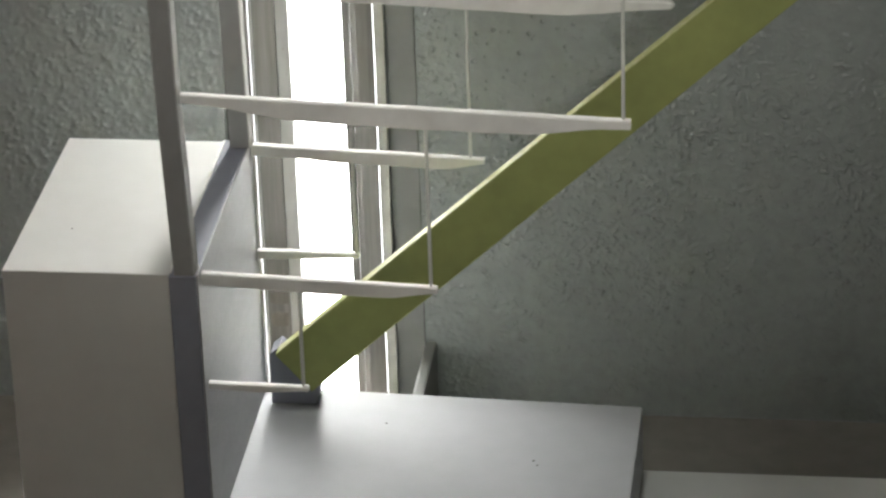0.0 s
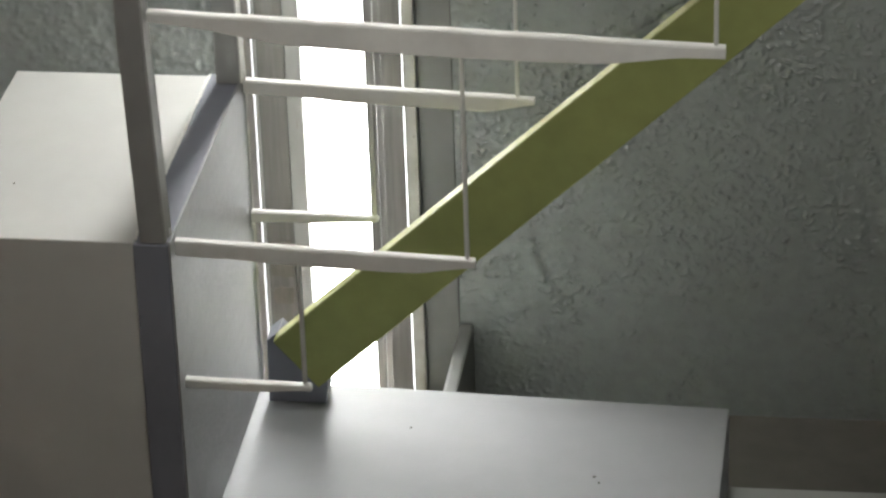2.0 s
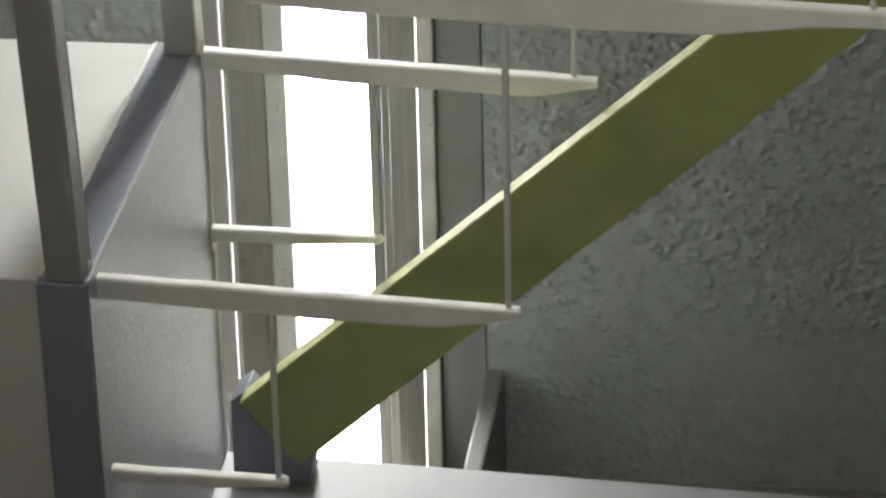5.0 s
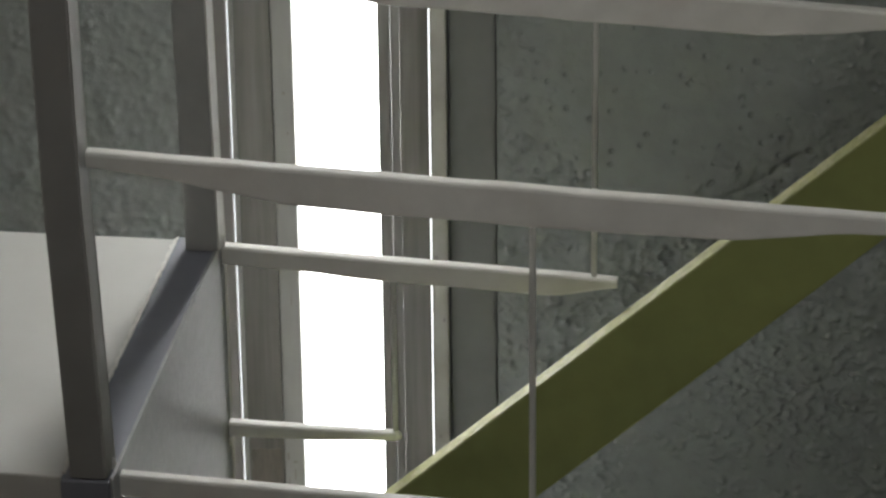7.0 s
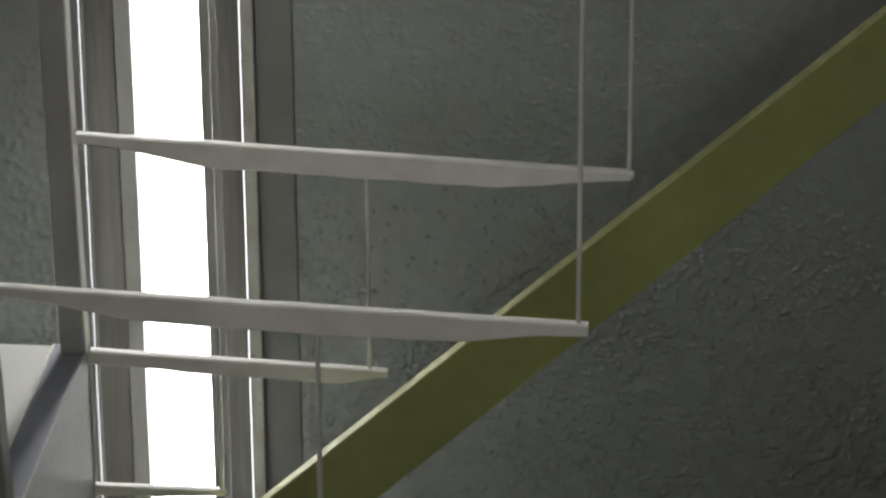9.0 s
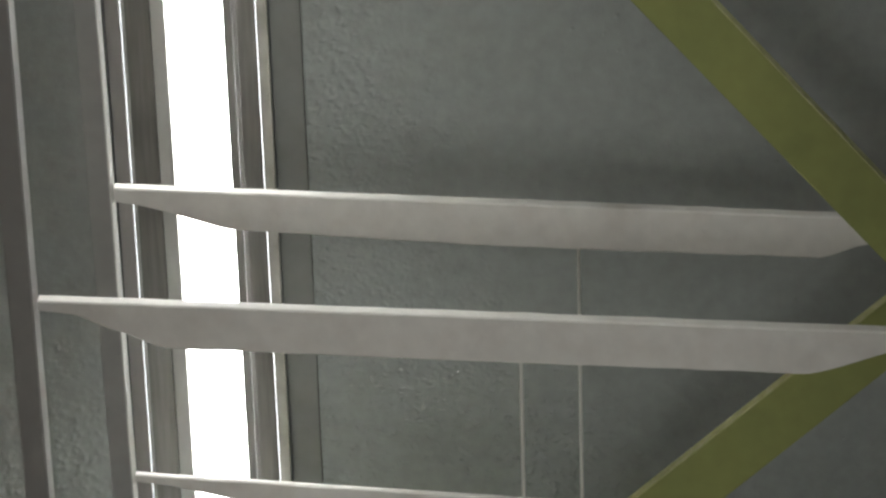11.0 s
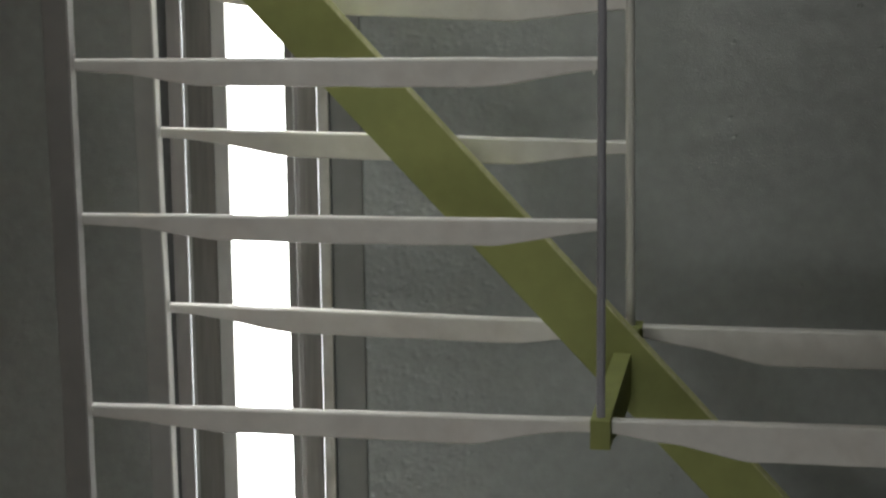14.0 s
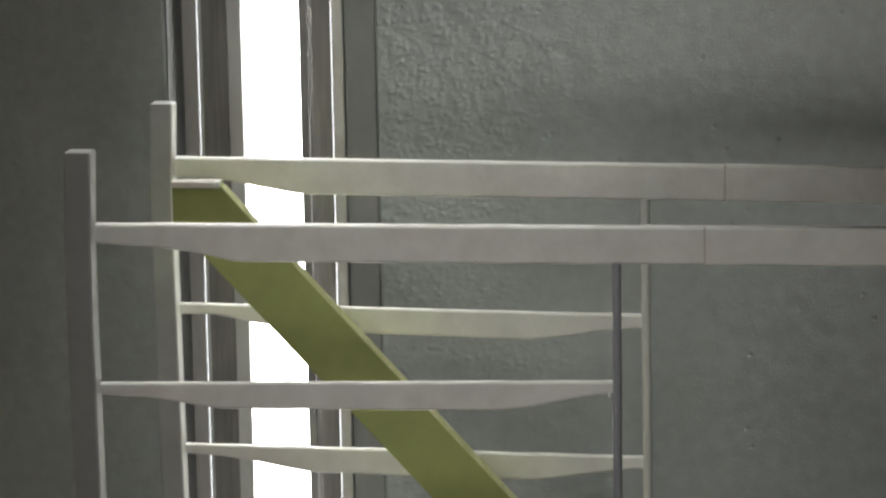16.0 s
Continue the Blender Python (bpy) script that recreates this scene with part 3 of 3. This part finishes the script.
# green stringers: the upper one passes in front of the lower
Y_L, Y_U, T_S = 0.211, 0.168, 0.014
part("lower_stringer", prism_xz([(0.0262, -0.407 + Z), (0.0588, -0.4445 + Z), (0.69, 0.128 + Z), (0.69, 0.1895 + Z)], Y_L, Y_L + T_S), GREEN, stair)
part("upper_stringer", prism_xz([(0.0175, 0.8885 + Z), (0.0175, 0.8560 + Z), (0.70, 0.1190 + Z), (0.70, 0.1830 + Z), (0.0550, 0.8885 + Z)], Y_U, Y_U + T_S), GREEN, stair)
part("paint_cap", box(0.0170, 0.0560, Y_U - 0.0008, Y_U + T_S + 0.0006, 0.8845 + Z, 0.8895 + Z, 0.0006), JOINT, stair, "pale brown glue over the stringer's top")
part("chip", box(0.0515, 0.0566, Y_U - 0.0014, Y_U + 0.006, 0.8850 + Z, 0.8902 + Z, 0.0012), WHITE_WOOD, stair, "white chip at the stringer's top")
part("foot_bracket", prism_xz([(0.0275, -0.4065 + Z), (0.0185, -0.4140 + Z), (0.0180, -0.4658 + Z), (0.0610, -0.4658 + Z), (0.0640, -0.4480 + Z)], Y_L + T_S + 0.0005, Y_L + T_S + 0.0245), BLUE_GREY, stair, "blue-grey foot bracket")

# pale worn chips along the stringers' upper edges
rng = random.Random(11)
WORN_LIT = material("pale_worn_lit_green", (0.50, 0.51, 0.24), 0.6, grain=260, vary=0.2, stain=60, mottle=(0.60, 0.59, 0.36))
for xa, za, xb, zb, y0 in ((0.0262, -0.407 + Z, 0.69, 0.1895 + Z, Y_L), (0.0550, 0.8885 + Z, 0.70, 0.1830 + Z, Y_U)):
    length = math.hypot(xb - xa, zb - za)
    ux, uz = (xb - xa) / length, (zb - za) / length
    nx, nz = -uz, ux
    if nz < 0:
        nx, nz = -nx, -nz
    # the whole edge is worn, and painted paler as if lit, in its own coat
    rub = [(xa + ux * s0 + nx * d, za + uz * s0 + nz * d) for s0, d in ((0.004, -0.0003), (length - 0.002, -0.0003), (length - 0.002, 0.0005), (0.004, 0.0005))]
    part("worn_lit_edge", prism_xz(rub, y0 + 0.0001, y0 + T_S - 0.0003, 0.0002), WORN_LIT, stair, "worn upper edge, paled as if lit from above")
    xa, za, xb, zb = xa + 0.0005 * nx, za + 0.0005 * nz, xb + 0.0005 * nx, zb + 0.0005 * nz
    bm = bmesh.new()
    for k in range(150):
        s0, w, h = rng.uniform(0.01, length - 0.02), rng.uniform(0.003, 0.014), rng.uniform(0.0008, 0.0030)
        yc = y0 + rng.uniform(0.001, T_S - 0.001)
        ring = []
        for q in range(7):
            a = 2 * math.pi * q / 7
            r = rng.uniform(0.6, 1.0)
            d, e = s0 + 0.5 * w * r * math.cos(a), max(y0 + 0.0009, min(y0 + T_S - 0.0009, yc + h * r * math.sin(a)))
            ring.append((xa + ux * d + nx * 0.0001, e, za + uz * d + nz * 0.0001))
        low = [bm.verts.new((p[0] - nx * 0.0002, p[1], p[2] - nz * 0.0002)) for p in ring]
        top = [bm.verts.new((p[0] + nx * 0.00005, p[1], p[2] + nz * 0.00005)) for p in ring]
        bm.faces.new(top)
        for q in range(7):
            bm.faces.new((low[q], low[(q + 1) % 7], top[(q + 1) % 7], top[q]))
    tagged(part("edge_wear", bm, WORN_LIT, stair, "pale chips along the green edge"), "pale chips along the green edge", "", "", "stuff")

# green cross-piece between the two frames
bm = bmesh.new()
ys = [i / 24 * (GAP + 0.006) - 0.004 for i in range(25)]
rings = []
for y in ys:
    k = y / GAP
    zt = 0.5020 - 0.0050 * k + Z
    d = 0.018 + 0.019 * max(0.0, min(1.0, math.sin(math.pi * max(0, min(1, k * 0.9 + 0.05)))))
    rings.append([bm.verts.new((x, y, z)) for x, z in ((0.3820, zt), (0.3960, zt), (0.3960, zt - d), (0.3820, zt - d))])
for p, q in zip(rings, rings[1:]):
    for k in range(4):
        bm.faces.new((p[k], p[(k + 1) % 4], q[(k + 1) % 4], q[k]))
bm.faces.new(rings[0])
bm.faces.new(rings[-1][::-1])
part("cross_piece", bm, GREEN, stair)
part("node_block", box(0.3815, 0.3968, -0.013, 0.0125, 0.4790 + Z, 0.5022 + Z, 0.001), GREEN, stair)
part("node_block", box(0.3815, 0.3980, GAP - 0.006, GAP + 0.0145, 0.4785 + Z, 0.4970 + Z, 0.0015), GREEN, stair)

# dabs of white paint and glue where the beams meet the posts
def dab(x, y, z, r, seed):
    bm = bmesh.new()
    bmesh.ops.create_icosphere(bm, subdivisions=2, radius=1)
    for v in bm.verts:
        k = 1 + 0.45 * noise.noise(v.co * 1.7 + Vector((seed, seed * 2.3, 0)))
        v.co = Vector((x + v.co.x * r * 0.7 * k, y + v.co.y * r * 0.6 * k, z + v.co.z * r * 1.5 * k))
    return bm


for k, (x, y, z, r) in enumerate(((0.0090, GAP - 0.001, -0.2095, 0.0022), (0.0068, GAP - 0.001, -0.0460, 0.0018), (0.0060, GAP, 0.2140, 0.0015), (0.0042, GAP, 0.5055, 0.0014),
                                  (0.0050, -0.0002, -0.2090, 0.0022), (0.0000, -0.0005, 0.4930, 0.0016), (-0.0022, -0.0002, 0.7675, 0.0014), (0.0085, GAP, -0.3310, 0.0018), (0.3835, -0.0015, 0.7640, 0.0016))):
    part("paint_dab", dab(x, y, z + Z, r, k * 1.9), WHITE_WOOD, stair, "rough dab of white paint")

# rounded tips where the rods meet the beams' ends
for k, (x, y, z) in enumerate(((0.0911, 0.0035, -0.3240), (0.2041, 0.0035, -0.2255), (0.3660, 0.0040, -0.0715), (0.0995, GAP + 0.0035, -0.3236), (0.3870, GAP + 0.0040, -0.0700))):
    bm = bmesh.new()
    bmesh.ops.create_uvsphere(bm, u_segments=14, v_segments=8, radius=1)
    for v in bm.verts:
        q = 1 + 0.12 * noise.noise(v.co * 1.3 + Vector((k * 2.0, 0, 0)))
        v.co = Vector((x + v.co.x * 0.0034 * q, y + v.co.y * 0.0034 * q, z + Z + v.co.z * 0.0033 * q))
    part("tip", bm, WHITE_WOOD, stair, "rounded white beam tip")

# crumbs on the white block
for k, (x, y) in enumerate(((0.130, 0.193), (0.271, 0.134), (0.275, 0.126))):
    bm = bmesh.new()
    bmesh.ops.create_icosphere(bm, subdivisions=1, radius=0.0011)
    for v in bm.verts:
        v.co = Vector((x + v.co.x * (1 + 0.4 * (k % 2)), y + v.co.y, -0.4655 + Z + 0.0007 + v.co.z * 0.5))
    tagged(part("crumb", bm, CRUMB), "small dark crumb on the white block", "crumb", group="crumbs on the block")
for x, y in ((-0.060, 0.196), (-0.042, 0.128), (-0.118, 0.071)):
    bm = bmesh.new()
    bmesh.ops.create_icosphere(bm, subdivisions=1, radius=0.0009)
    for v in bm.verts:
        v.co = Vector((x + v.co.x * 1.3, y + v.co.y, -0.2120 + Z + 0.0003 + v.co.z * 0.45))
    tagged(part("crumb", bm, CRUMB), "tiny dark crumb on the tall white block", "crumb", group="crumbs on the block")
